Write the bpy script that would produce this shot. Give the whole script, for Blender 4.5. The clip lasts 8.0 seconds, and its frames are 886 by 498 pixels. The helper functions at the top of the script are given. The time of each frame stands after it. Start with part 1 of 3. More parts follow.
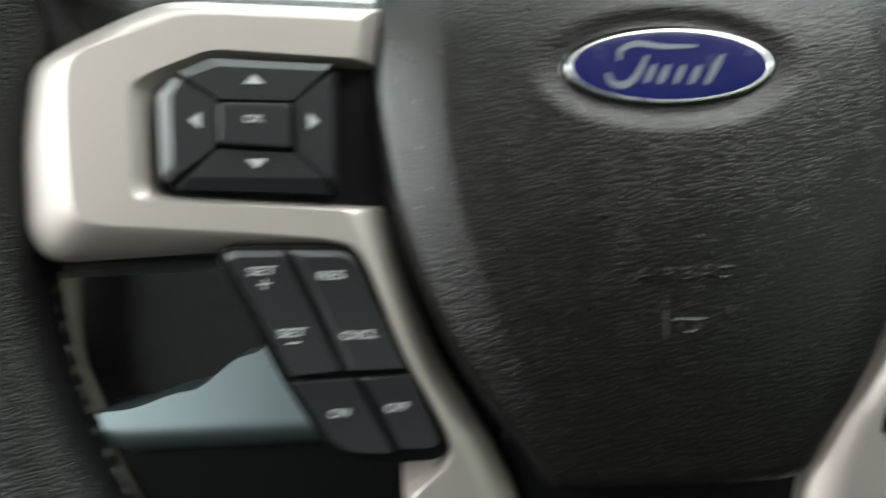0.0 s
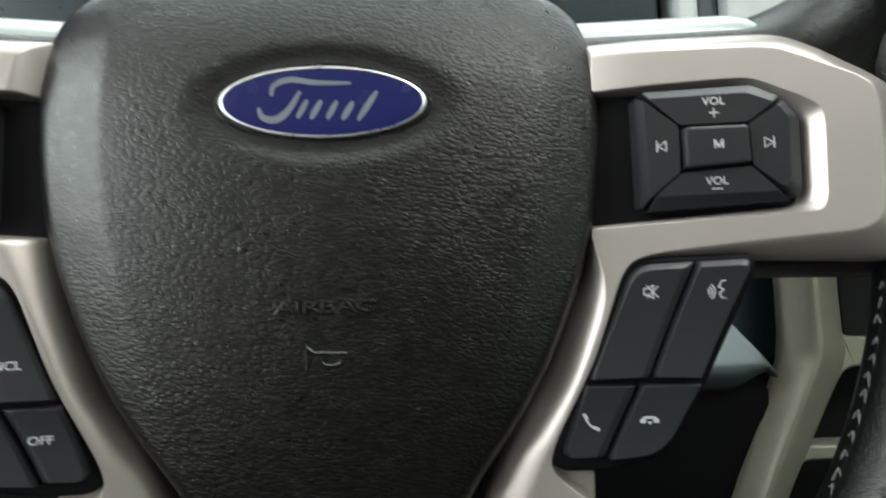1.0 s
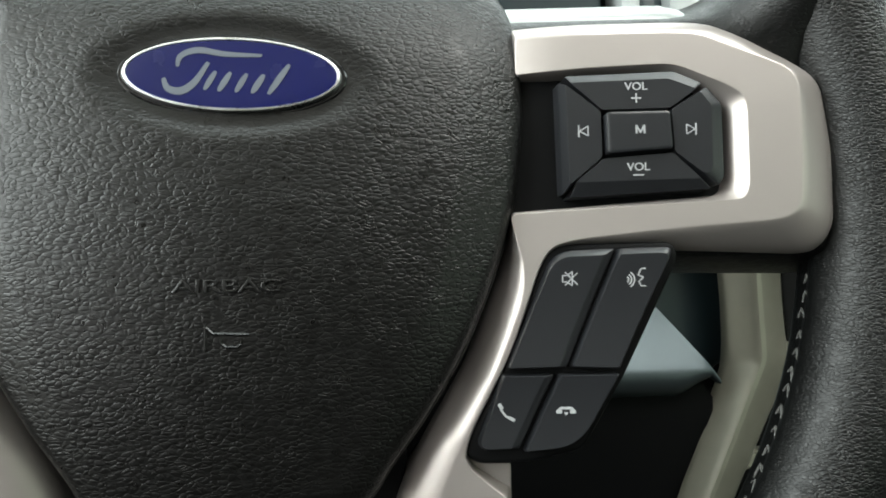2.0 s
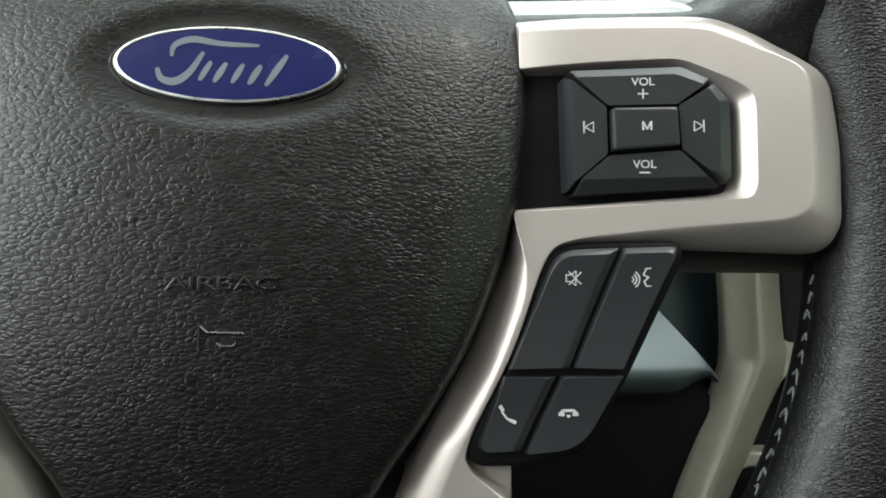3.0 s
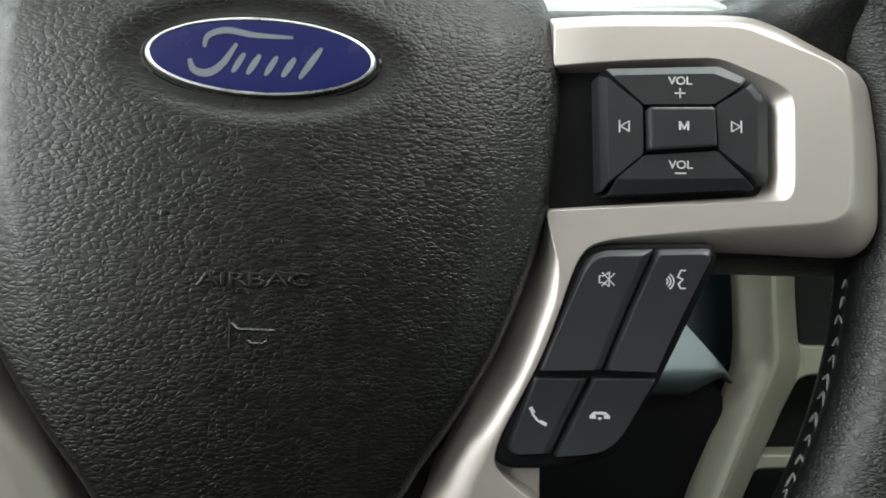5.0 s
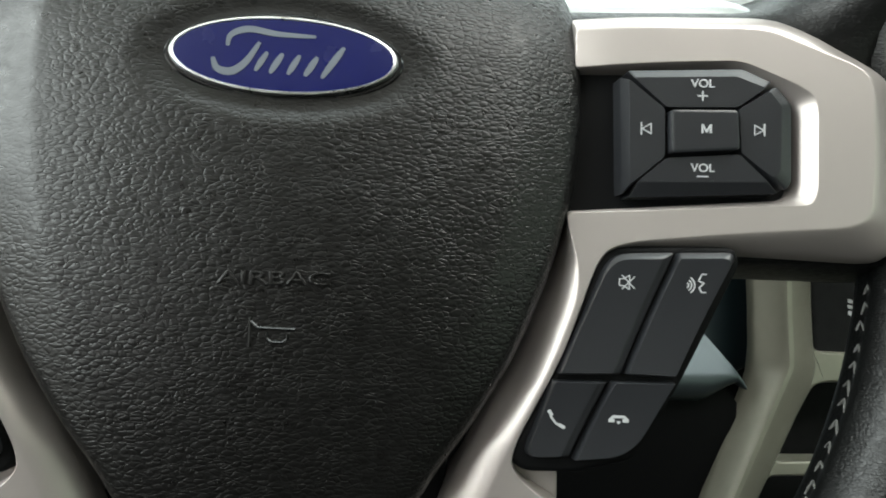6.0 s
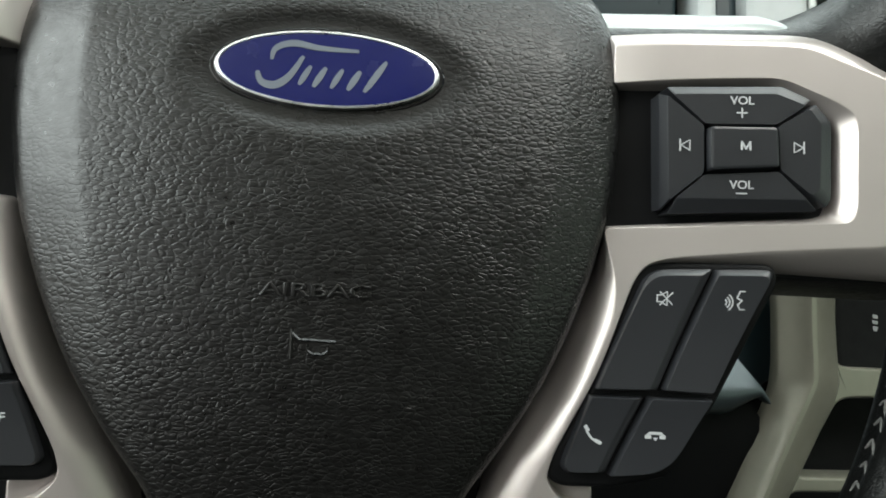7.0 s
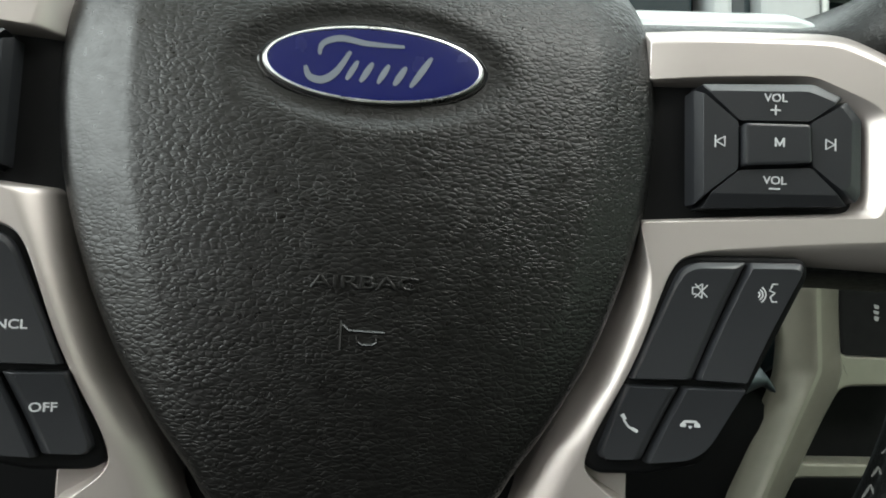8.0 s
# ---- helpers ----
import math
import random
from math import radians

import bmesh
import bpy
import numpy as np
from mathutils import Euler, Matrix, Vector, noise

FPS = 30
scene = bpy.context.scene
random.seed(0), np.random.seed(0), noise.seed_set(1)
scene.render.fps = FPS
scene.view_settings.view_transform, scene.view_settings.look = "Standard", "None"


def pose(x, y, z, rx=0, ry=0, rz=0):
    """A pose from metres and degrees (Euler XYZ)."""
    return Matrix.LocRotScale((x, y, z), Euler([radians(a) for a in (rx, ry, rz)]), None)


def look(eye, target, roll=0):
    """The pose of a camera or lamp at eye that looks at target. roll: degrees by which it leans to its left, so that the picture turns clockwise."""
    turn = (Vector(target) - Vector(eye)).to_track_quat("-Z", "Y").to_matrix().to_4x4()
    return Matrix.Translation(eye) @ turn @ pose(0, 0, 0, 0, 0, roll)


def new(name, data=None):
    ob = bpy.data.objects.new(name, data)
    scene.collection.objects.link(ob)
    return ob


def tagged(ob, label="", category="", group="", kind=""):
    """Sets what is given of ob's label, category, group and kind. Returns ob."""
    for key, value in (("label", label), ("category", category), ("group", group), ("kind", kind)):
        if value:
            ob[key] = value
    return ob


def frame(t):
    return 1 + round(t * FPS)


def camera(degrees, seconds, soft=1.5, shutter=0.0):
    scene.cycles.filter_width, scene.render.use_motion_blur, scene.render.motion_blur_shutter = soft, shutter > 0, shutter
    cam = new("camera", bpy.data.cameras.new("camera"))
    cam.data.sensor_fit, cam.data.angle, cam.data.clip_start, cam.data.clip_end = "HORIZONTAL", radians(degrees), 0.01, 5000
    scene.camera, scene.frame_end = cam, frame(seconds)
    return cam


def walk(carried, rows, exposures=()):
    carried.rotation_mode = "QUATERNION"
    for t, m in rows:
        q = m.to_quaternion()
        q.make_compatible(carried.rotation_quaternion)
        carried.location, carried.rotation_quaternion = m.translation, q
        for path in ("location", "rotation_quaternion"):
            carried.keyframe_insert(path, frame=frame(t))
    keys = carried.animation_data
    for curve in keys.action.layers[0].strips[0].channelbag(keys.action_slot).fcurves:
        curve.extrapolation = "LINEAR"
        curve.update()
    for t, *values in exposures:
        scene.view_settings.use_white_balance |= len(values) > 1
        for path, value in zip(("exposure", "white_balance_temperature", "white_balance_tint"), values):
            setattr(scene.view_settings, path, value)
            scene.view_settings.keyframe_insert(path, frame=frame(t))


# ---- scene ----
# The wheel's own axes: x to the right, y away from the driver, z up along its face; the badge's centre is the origin.
WHEEL = pose(0, 0, 0.74, -25)

cam = camera(63.3, 8.0, soft=1.8, shutter=0.5)
PATH = [
    (0.0, -0.0754, -0.1900, -0.0493, 90.60, 2.00, -3.63),
    (0.1, -0.0624, -0.1869, -0.0474, 91.07, 1.77, -4.14),
    (0.3, -0.0437, -0.1836, -0.0425, 91.99, 1.82, -5.00),
    (0.5, -0.0244, -0.1871, -0.0366, 91.35, 1.72, -5.01),
    (0.6, -0.0170, -0.1913, -0.0391, 91.95, 1.63, -5.45),
    (0.8, 0.0020, -0.1951, -0.0430, 92.56, 1.45, -4.91),
    (1.0, 0.0153, -0.1974, -0.0516, 93.04, 1.55, -4.68),
    (1.2, 0.0210, -0.1935, -0.0551, 92.42, 1.44, -5.84),
    (1.5, 0.0280, -0.1915, -0.0594, 93.68, 1.02, -6.17),
    (1.7, 0.0324, -0.1925, -0.0608, 94.31, 0.87, -6.46),
    (3.0, 0.0305, -0.1866, -0.0593, 93.77, 0.17, -7.49),
    (3.5, 0.0306, -0.1842, -0.0623, 93.26, -0.02, -7.82),
    (4.0, 0.0306, -0.1846, -0.0610, 92.62, -0.18, -7.92),
    (4.5, 0.0248, -0.1836, -0.0583, 93.14, -0.47, -7.81),
    (6.0, 0.0192, -0.1819, -0.0585, 93.48, -1.44, -6.99),
    (6.5, 0.0132, -0.1816, -0.0567, 93.67, -1.82, -6.17),
    (7.0, 0.0116, -0.1819, -0.0569, 93.98, -2.19, -6.24),
    (7.5, 0.0055, -0.1804, -0.0577, 93.30, -2.73, -6.38),
    (8.0, -0.0039, -0.1838, -0.0564, 93.07, -2.30, -7.40),
]
walk(cam, [(t, WHEEL @ pose(x, y, z, rx, ry, rz)) for t, x, y, z, rx, ry, rz in PATH],
     [(0.0, -0.18), (0.5, -0.02), (1.0, -0.30), (1.5, -0.17), (3.0, -0.13), (4.5, -0.20), (6.0, -0.19), (8.0, -0.25)])

# ---------------------------------------------------------------- light
scene.view_settings.exposure = -0.1
world = bpy.data.worlds.new("sky")
scene.world = world
world.use_nodes = True
sky = world.node_tree.nodes.new("ShaderNodeTexSky")
sky.sky_type, sky.sun_disc = "NISHITA", False
sky.sun_elevation, sky.sun_rotation = radians(50), radians(140)
background = world.node_tree.nodes["Background"]
background.inputs["Strength"].default_value = 0.03
world.node_tree.links.new(sky.outputs["Color"], background.inputs["Color"])


def window_light(name, eye, target, width, height, watts, colour):
    """The sky's light in a window's opening, and the added overhead light."""
    lamp = bpy.data.lights.new(name, "AREA")
    lamp.shape, lamp.size, lamp.size_y, lamp.energy, lamp.color = "RECTANGLE", width, height, watts, colour
    ob = new(name, lamp)
    ob.matrix_world = look(eye, target)
    return ob


window_light("windshield_light", (0.30, 0.38, 1.15), (0.30, -0.22, 0.41), 1.5, 0.82, 29.5, (0.88, 1.0, 0.97))
# Unseen overhead source, added to brighten the airbag cover's top and upward faces.
window_light("added_overhead_light", (0.45, -0.155, 1.44), (0.45, -0.154, 0.7), 0.56, 0.39, 7.8, (0.98, 1.0, 0.94))
window_light("front_window_light_left", (-0.60, -0.16, 1.14), (0.4, -0.10, 1.08), 0.86, 0.48, 17.0, (0.92, 1.0, 0.97))
window_light("door_opening_light", (-0.60, -0.20, 0.72), (0.4, -0.18, 0.74), 0.84, 0.30, 1.6, (0.98, 1.0, 0.92))
window_light("rear_window_light_left", (-0.60, -1.0, 1.06), (0.4, -0.9, 1.06), 0.56, 0.30, 2.0, (1.0, 0.98, 0.93))
window_light("side_window_light_right", (1.20, -0.85, 1.12), (0, -0.3, 0.8), 1.2, 0.42, 2.5, (0.78, 1.0, 0.72))


# ---------------------------------------------------------------- materials
def material(name, colour, rough=0.5, metal=0.0, coat=0.0, spec=0.5):
    m = bpy.data.materials.new(name)
    m.use_nodes = True
    b = m.node_tree.nodes["Principled BSDF"]
    b.inputs["Base Color"].default_value = (*colour, 1)
    b.inputs["Roughness"].default_value = rough
    b.inputs["Metallic"].default_value = metal
    b.inputs["Coat Weight"].default_value = coat
    b.inputs["Specular IOR Level"].default_value = spec
    return m


class Nodes:
    def __init__(self, m):
        self.tree = m.node_tree
        self.bsdf = self.tree.nodes["Principled BSDF"]
        self.coord = self.tree.nodes.new("ShaderNodeTexCoord").outputs["Object"]

    def add(self, kind, **values):
        n = self.tree.nodes.new(kind)
        for key, value in values.items():
            if key in n.inputs:
                n.inputs[key].default_value = value
        return n

    def link(self, a, b):
        self.tree.links.new(a, b)

    def mapped(self, scale):
        n = self.tree.nodes.new("ShaderNodeMapping")
        n.inputs["Scale"].default_value = scale
        self.link(self.coord, n.inputs["Vector"])
        return n.outputs["Vector"]

    def math(self, op, a, b=None):
        n = self.tree.nodes.new("ShaderNodeMath")
        n.operation = op
        for k, v in enumerate((a, b)):
            if v is None:
                continue
            if isinstance(v, (int, float)):
                n.inputs[k].default_value = v
            else:
                self.link(v, n.inputs[k])
        return n.outputs[0]

    def ramp(self, value, low, high, a=0.0, b=1.0):
        n = self.tree.nodes.new("ShaderNodeMapRange")
        n.inputs["From Min"].default_value, n.inputs["From Max"].default_value = low, high
        n.inputs["To Min"].default_value, n.inputs["To Max"].default_value = a, b
        self.link(value, n.inputs["Value"])
        return n.outputs[0]

    def noise(self, scale, detail=3.0, vector=None):
        n = self.add("ShaderNodeTexNoise", Scale=scale, Detail=detail)
        self.link(vector or self.coord, n.inputs["Vector"])
        return n.outputs["Fac"]

    def bump(self, height, distance, strength=1.0, below=None):
        n = self.add("ShaderNodeBump", Distance=distance, Strength=strength)
        self.link(height, n.inputs["Height"])
        if below:
            self.link(below, n.inputs["Normal"])
        return n.outputs["Normal"]

    def shade(self, value, low, high):
        """Base colour between two colours by a value."""
        n = self.tree.nodes.new("ShaderNodeMix")
        n.data_type = "RGBA"
        n.inputs["A"].default_value, n.inputs["B"].default_value = (*low, 1), (*high, 1)
        self.link(value, n.inputs["Factor"])
        self.link(n.outputs["Result"], self.bsdf.inputs["Base Color"])


def leather(name, colour, size, depth, rough, stretch=(0.62, 1.0, 1.12), smooth_side=False, ring=False):
    """Pebbled grain: cells parted by creases, pulled about by a noise; size: metres from crease to crease."""
    m = material(name, colour, rough, spec=0.38)
    n = Nodes(m)
    at = n.mapped(stretch)
    warp = n.add("ShaderNodeTexNoise", Scale=0.35 / size, Detail=2.0)
    n.link(at, warp.inputs["Vector"])
    mix = n.tree.nodes.new("ShaderNodeVectorMath")
    mix.operation = "MULTIPLY_ADD"
    mix.inputs[1].default_value = (size * 1.2,) * 3
    n.link(warp.outputs["Color"], mix.inputs[0])
    fine = n.add("ShaderNodeTexNoise", Scale=1.1 / size, Detail=1.0)
    n.link(at, fine.inputs["Vector"])
    wave = n.tree.nodes.new("ShaderNodeVectorMath")
    wave.operation = "MULTIPLY_ADD"
    wave.inputs[1].default_value = (size * 0.38,) * 3
    n.link(fine.outputs["Color"], wave.inputs[0])
    n.link(at, wave.inputs[2])
    n.link(wave.outputs[0], mix.inputs[2])
    cell = n.tree.nodes.new("ShaderNodeTexVoronoi")
    cell.feature, cell.inputs["Scale"].default_value = "DISTANCE_TO_EDGE", 1 / size
    n.link(mix.outputs[0], cell.inputs["Vector"])
    soft = n.tree.nodes.new("ShaderNodeMapRange")
    soft.interpolation_type = "SMOOTHSTEP"
    soft.inputs["From Max"].default_value = 0.19
    n.link(cell.outputs["Distance"], soft.inputs["Value"])
    open_crease = n.ramp(n.noise(0.55 / size, 1.0, at), 0.32, 0.60, 0.55, 1.0)
    crease = n.math("SUBTRACT", 1.0, n.math("MULTIPLY", n.math("SUBTRACT", 1.0, soft.outputs[0]), open_crease))
    patch = n.ramp(n.noise(0.12 / size, 2.0), 0.3, 0.7, 0.6, 1.0)
    pebble = n.tree.nodes.new("ShaderNodeTexVoronoi")
    pebble.feature, pebble.inputs["Scale"].default_value, pebble.inputs["Smoothness"].default_value = "SMOOTH_F1", 1 / size, 0.5
    n.link(mix.outputs[0], pebble.inputs["Vector"])
    dome = n.ramp(pebble.outputs["Distance"], 0.75, 0.05)
    height = n.math("MULTIPLY", n.math("ADD", n.math("MULTIPLY", crease, 0.52), n.math("MULTIPLY", dome, 0.62)), patch)
    height = n.math("ADD", height, n.math("MULTIPLY", n.noise(2.0 / size, 2.0), 0.07))
    if ring:  # smooth where the leather is pulled towards the seam
        apart = n.tree.nodes.new("ShaderNodeSeparateXYZ")
        n.link(n.coord, apart.inputs[0])
        up = n.math("ADD", apart.outputs["Z"], 0.033)
        out = n.math("SQRT", n.math("ADD", n.math("MULTIPLY", apart.outputs["X"], apart.outputs["X"]), n.math("MULTIPLY", up, up)))
        out = n.math("ADD", out, n.math("MULTIPLY", n.math("SUBTRACT", n.noise(250, 2.0), 0.5), 0.004))
        height = n.math("MULTIPLY", height, n.ramp(out, 0.1725, 0.1775, 0.35, 1.0))
    if smooth_side:
        split = n.tree.nodes.new("ShaderNodeSeparateXYZ")
        n.link(n.coord, split.inputs[0])
        side = n.ramp(split.outputs["X"], -0.064, -0.052)
        low = n.ramp(split.outputs["Z"], -0.030, -0.052)
        keep = n.math("MAXIMUM", side, low)
        away = n.math("ADD", n.math("POWER", n.math("ABSOLUTE", n.math("DIVIDE", split.outputs["X"], 0.0365)), 2.0), n.math("POWER", n.math("ABSOLUTE", n.math("DIVIDE", split.outputs["Z"], 0.0170)), 2.0))
        keep = n.math("MINIMUM", keep, n.ramp(away, 0.70, 1.0, 0.5, 1.0))
        height = n.math("MULTIPLY", height, n.math("MAXIMUM", keep, 0.32))
    n.link(n.bump(height, depth), n.bsdf.inputs["Normal"])
    n.shade(n.noise(60, 4.0), [c * 0.8 for c in colour], [c * 1.25 for c in colour])
    n.link(n.ramp(n.noise(0.5 / size, 3.0), 0.3, 0.7, rough - 0.06, rough + 0.08), n.bsdf.inputs["Roughness"])
    return m


def plastic(name, colour, rough, grain=0.00004, scale=2500, metal=0.0, coat=0.0, vary=0.1, spec=0.5, wear=1.0):
    m = material(name, colour, rough, metal, coat, spec)
    n = Nodes(m)
    n.link(n.bump(n.noise(scale, 2.0), grain), n.bsdf.inputs["Normal"])
    n.shade(n.noise(90, 4.0), [c * (1 - vary) for c in colour], [c * (1 + vary) for c in colour])
    n.link(n.ramp(n.noise(140, 5.0), 0.3, 0.7, rough - 0.05 * wear, rough + 0.07 * wear), n.bsdf.inputs["Roughness"])
    return m


PAD = leather("airbag_vinyl", (0.0040, 0.0038, 0.0036), 0.00132, 0.000145, 0.33, smooth_side=True)
PAD_SMOOTH = plastic("airbag_vinyl_smooth", (0.0040, 0.0038, 0.0036), 0.30)
HIDE = leather("rim_leather", (0.0038, 0.0040, 0.0039), 0.00105, 0.00030, 0.40, (0.6, 0.8, 1.15), ring=True)
TRIM = plastic("champagne_paint", (0.462, 0.418, 0.398), 0.39, 0.00001, 3000, metal=0.66, vary=0.02, wear=0.25)
# The trim's champagne again, its colour darkened for the dimmer light behind the wheel.
DASH_TRIM = plastic("dimmed_champagne_paint", (0.225, 0.22, 0.177), 0.34, 0.00001, 3000, metal=0.35)
KEY = plastic("black_key_plastic", (0.0165, 0.0172, 0.0195), 0.30, vary=0.04, wear=0.35)
HOUSING = plastic("black_housing_plastic", (0.0025, 0.0026, 0.003), 0.5, spec=0.14)
DASH = plastic("dash_plastic", (0.005, 0.0053, 0.0056), 0.7, 0.0001, 900, spec=0.2)
# Pale metal on the black cover's ledge: the reflection is put into the colour.
COVER = plastic("column_sheen_paint", (0.085, 0.104, 0.112), 0.42, 0.000001, metal=0.8, vary=0.03, wear=0.3)
PRINT = material("white_print", (0.38, 0.39, 0.40), 0.5)
THREAD = plastic("grey_thread", (0.13, 0.13, 0.125), 0.8, 0.0002, 4000, vary=0.35)
CHROME = plastic("satin_chrome", (0.80, 0.81, 0.82), 0.30, 0.000005, 4000, metal=1.0)
STRIP = plastic("satin_strip", (0.46, 0.49, 0.48), 0.38, 0.00006, 1300, metal=0.6)
SILVER = plastic("badge_silver", (0.125, 0.14, 0.165), 0.38, metal=0.3)
ENAMEL = plastic("blue_enamel", (0.0032, 0.0054, 0.060), 0.22, 0.000002, 3000, spec=0.4)
GLOSS = material("gloss_black", (0.006, 0.006, 0.007), 0.12)
GLASS = plastic("cluster_glass", (0.008, 0.017, 0.020), 0.30, 0.000002, spec=0.25)
TEAL = plastic("blue_black_plastic", (0.022, 0.036, 0.041), 0.35)
BRIGHT = plastic("pale_grey_plastic", (0.40, 0.42, 0.42), 0.4)
LINER = plastic("headliner_cloth", (0.50, 0.47, 0.425), 0.9, 0.0003, 700)
BACK_CLOTH = plastic("back_cloth", (0.03, 0.028, 0.025), 0.9, 0.0003, 700)
DOOR = plastic("door_lining", (0.07, 0.066, 0.06), 0.6, 0.0001, 900)
FLOOR = plastic("floor_carpet", (0.03, 0.03, 0.03), 0.95, 0.0005, 500)


# ---------------------------------------------------------------- mesh helpers
def finish(bm, sharp=32):
    bmesh.ops.recalc_face_normals(bm, faces=bm.faces)
    for f in bm.faces:
        f.smooth = True
    for e in bm.edges:
        e.smooth = len(e.link_faces) == 2 and e.calc_face_angle(0) < radians(sharp)
    return bm


def part(name, bm, mat, parent=None, label="", sharp=32):
    """One mesh object under a thing or a part."""
    data = bpy.data.meshes.new(name)
    finish(bm, sharp).to_mesh(data)
    bm.free()
    data.materials.append(mat)
    ob = new(name, data)
    ob.parent = parent
    return tagged(ob, label)


def fillet(points, radius, n=6):
    """A closed outline with its corners rounded; radius: one or one for each corner."""
    out, count = [], len(points)
    for k in range(count):
        p, q, r = (Vector(points[(k + d) % count]) for d in (-1, 0, 1))
        size = radius[k] if isinstance(radius, (list, tuple)) else radius
        a = q + (p - q).normalized() * min(size, 0.45 * (p - q).length)
        b = q + (r - q).normalized() * min(size, 0.45 * (r - q).length)
        for j in range(n + 1):
            s = j / n
            out.append(a * (1 - s) ** 2 + q * 2 * s * (1 - s) + b * s * s)
    return out


def inset(points, d):
    """The outline moved inwards by d (outwards: minus)."""
    count = len(points)
    area = sum(points[k].x * points[(k + 1) % count].y - points[(k + 1) % count].x * points[k].y for k in range(count))
    turn = 1 if area > 0 else -1
    out = []
    for k in range(count):
        p, q, r = points[k - 1], points[k], points[(k + 1) % count]
        u, v = (q - p), (r - q)
        u = u.normalized() if u.length > 1e-9 else v.normalized()
        v = v.normalized() if v.length > 1e-9 else u
        m = Vector((-u.y - v.y, u.x + v.x)) * turn
        m = m.normalized() if m.length > 1e-6 else Vector((0, 0))
        c = max(0.5, m.dot(Vector((-u.y, u.x)) * turn))
        out.append(q + m * (d / c))
    return out


def rounded(points, d, radius, n=5):
    """The outline moved inwards by d, its corners rounded."""
    sizes = radius if isinstance(radius, (list, tuple)) else [radius] * len(points)
    return fillet(inset([Vector(p) for p in points], d), [max(0.0004, r - d * 0.6) for r in sizes], n)


def dish(x, z=0.0):
    """Depth of the spokes' face, which leans towards the hub."""
    return 0.004 - 0.16 * (abs(x) - 0.095)


def flat(x, z=0.0):
    return 0.0


def loft(rings, depth=dish, side=1, back=False, lip=0.0002):
    """A solid from matched outlines: rings of (outline, y), the first one capped as its front."""
    bm = bmesh.new()
    made = []
    for outline, y in [(inset(rings[0][0], lip), rings[0][1])] + rings:
        ys = y if isinstance(y, list) else [y] * len(outline)
        made.append([bm.verts.new((side * p.x, q + depth(p.x, p.y), p.y)) for p, q in zip(outline, ys)])
    for a, b in zip(made, made[1:]):
        for k in range(len(a)):
            j = (k + 1) % len(a)
            bm.faces.new((a[k], a[j], b[j], b[k]))
    bm.faces.new(made[0])
    if back:
        bm.faces.new(made[-1])
    return bm


def slab(points, y, thick, bevel=0.0006, radius=0.0, depth=dish, side=1, back=True, n=5):
    """A plate with rounded front edges."""
    def ring(d):
        return rounded(points, d, radius, n) if radius else inset([Vector(p) for p in points], d)
    return loft([(ring(bevel), y), (ring(bevel * 0.3), y + bevel * 0.3), (ring(0), y + bevel), (ring(0), y + thick)], depth, side, back)


def mix(a, b, s):
    return [p * (1 - s) + q * s for p, q in zip(a, b)]


def box(x0, x1, y0, y1, z0, z1, bevel=0.0):
    bm = bmesh.new()
    bmesh.ops.create_cube(bm, size=1)
    for v in bm.verts:
        v.co = Vector(((x0 + x1) / 2 + v.co.x * (x1 - x0), (y0 + y1) / 2 + v.co.y * (y1 - y0), (z0 + z1) / 2 + v.co.z * (z1 - z0)))
    if bevel:
        bmesh.ops.bevel(bm, geom=bm.edges[:], offset=bevel, segments=3, affect="EDGES")
    return bm


def mm(*pairs):
    return [(x / 1000, z / 1000) for x, z in pairs]


def lettering(text, x, z, height, lift, depth, width=None, bold=0.0, thick=0.0001, rounding=0.0):
    """Letters on a face: the word's centre, the height of its capitals, how far it stands before the face, and the face's depth(x, z)."""
    curve = bpy.data.curves.new("letters", "FONT")
    curve.body, curve.size, curve.extrude, curve.offset, curve.bevel_depth, curve.bevel_resolution = text, 1.0, rounding, bold, rounding, 1
    ob = bpy.data.objects.new("letters", curve)
    data = bpy.data.meshes.new_from_object(ob)
    bm = bmesh.new()
    bm.from_mesh(data)
    bpy.data.objects.remove(ob)
    bpy.data.curves.remove(curve)
    bpy.data.meshes.remove(data)
    low = Vector((min(v.co.x for v in bm.verts), min(v.co.y for v in bm.verts)))
    high = Vector((max(v.co.x for v in bm.verts), max(v.co.y for v in bm.verts)))
    sz = height / (high.y - low.y)
    sx = width / (high.x - low.x) if width else sz
    for v in bm.verts:
        px, pz = x + (v.co.x - (low.x + high.x) / 2) * sx, z + (v.co.y - (low.y + high.y) / 2) * sz
        v.co = (px, depth(px, pz) - lift - v.co.z * thick, pz)
    if not rounding:
        raise_print(bm, thick)
    return bm


def raise_print(bm, thick):
    made = bmesh.ops.extrude_face_region(bm, geom=bm.faces[:])
    for v in made["geom"]:
        if isinstance(v, bmesh.types.BMVert):
            v.co.y -= thick


def shapes(polygons, lift, depth, thick=0.0001):
    """Flat printed shapes from small polygons of (x, z)."""
    bm = bmesh.new()
    for polygon in polygons:
        bm.faces.new([bm.verts.new((x, depth(x, z) - lift, z)) for x, z in polygon])
    bmesh.ops.remove_doubles(bm, verts=bm.verts[:], dist=1e-6)
    raise_print(bm, thick)
    return bm


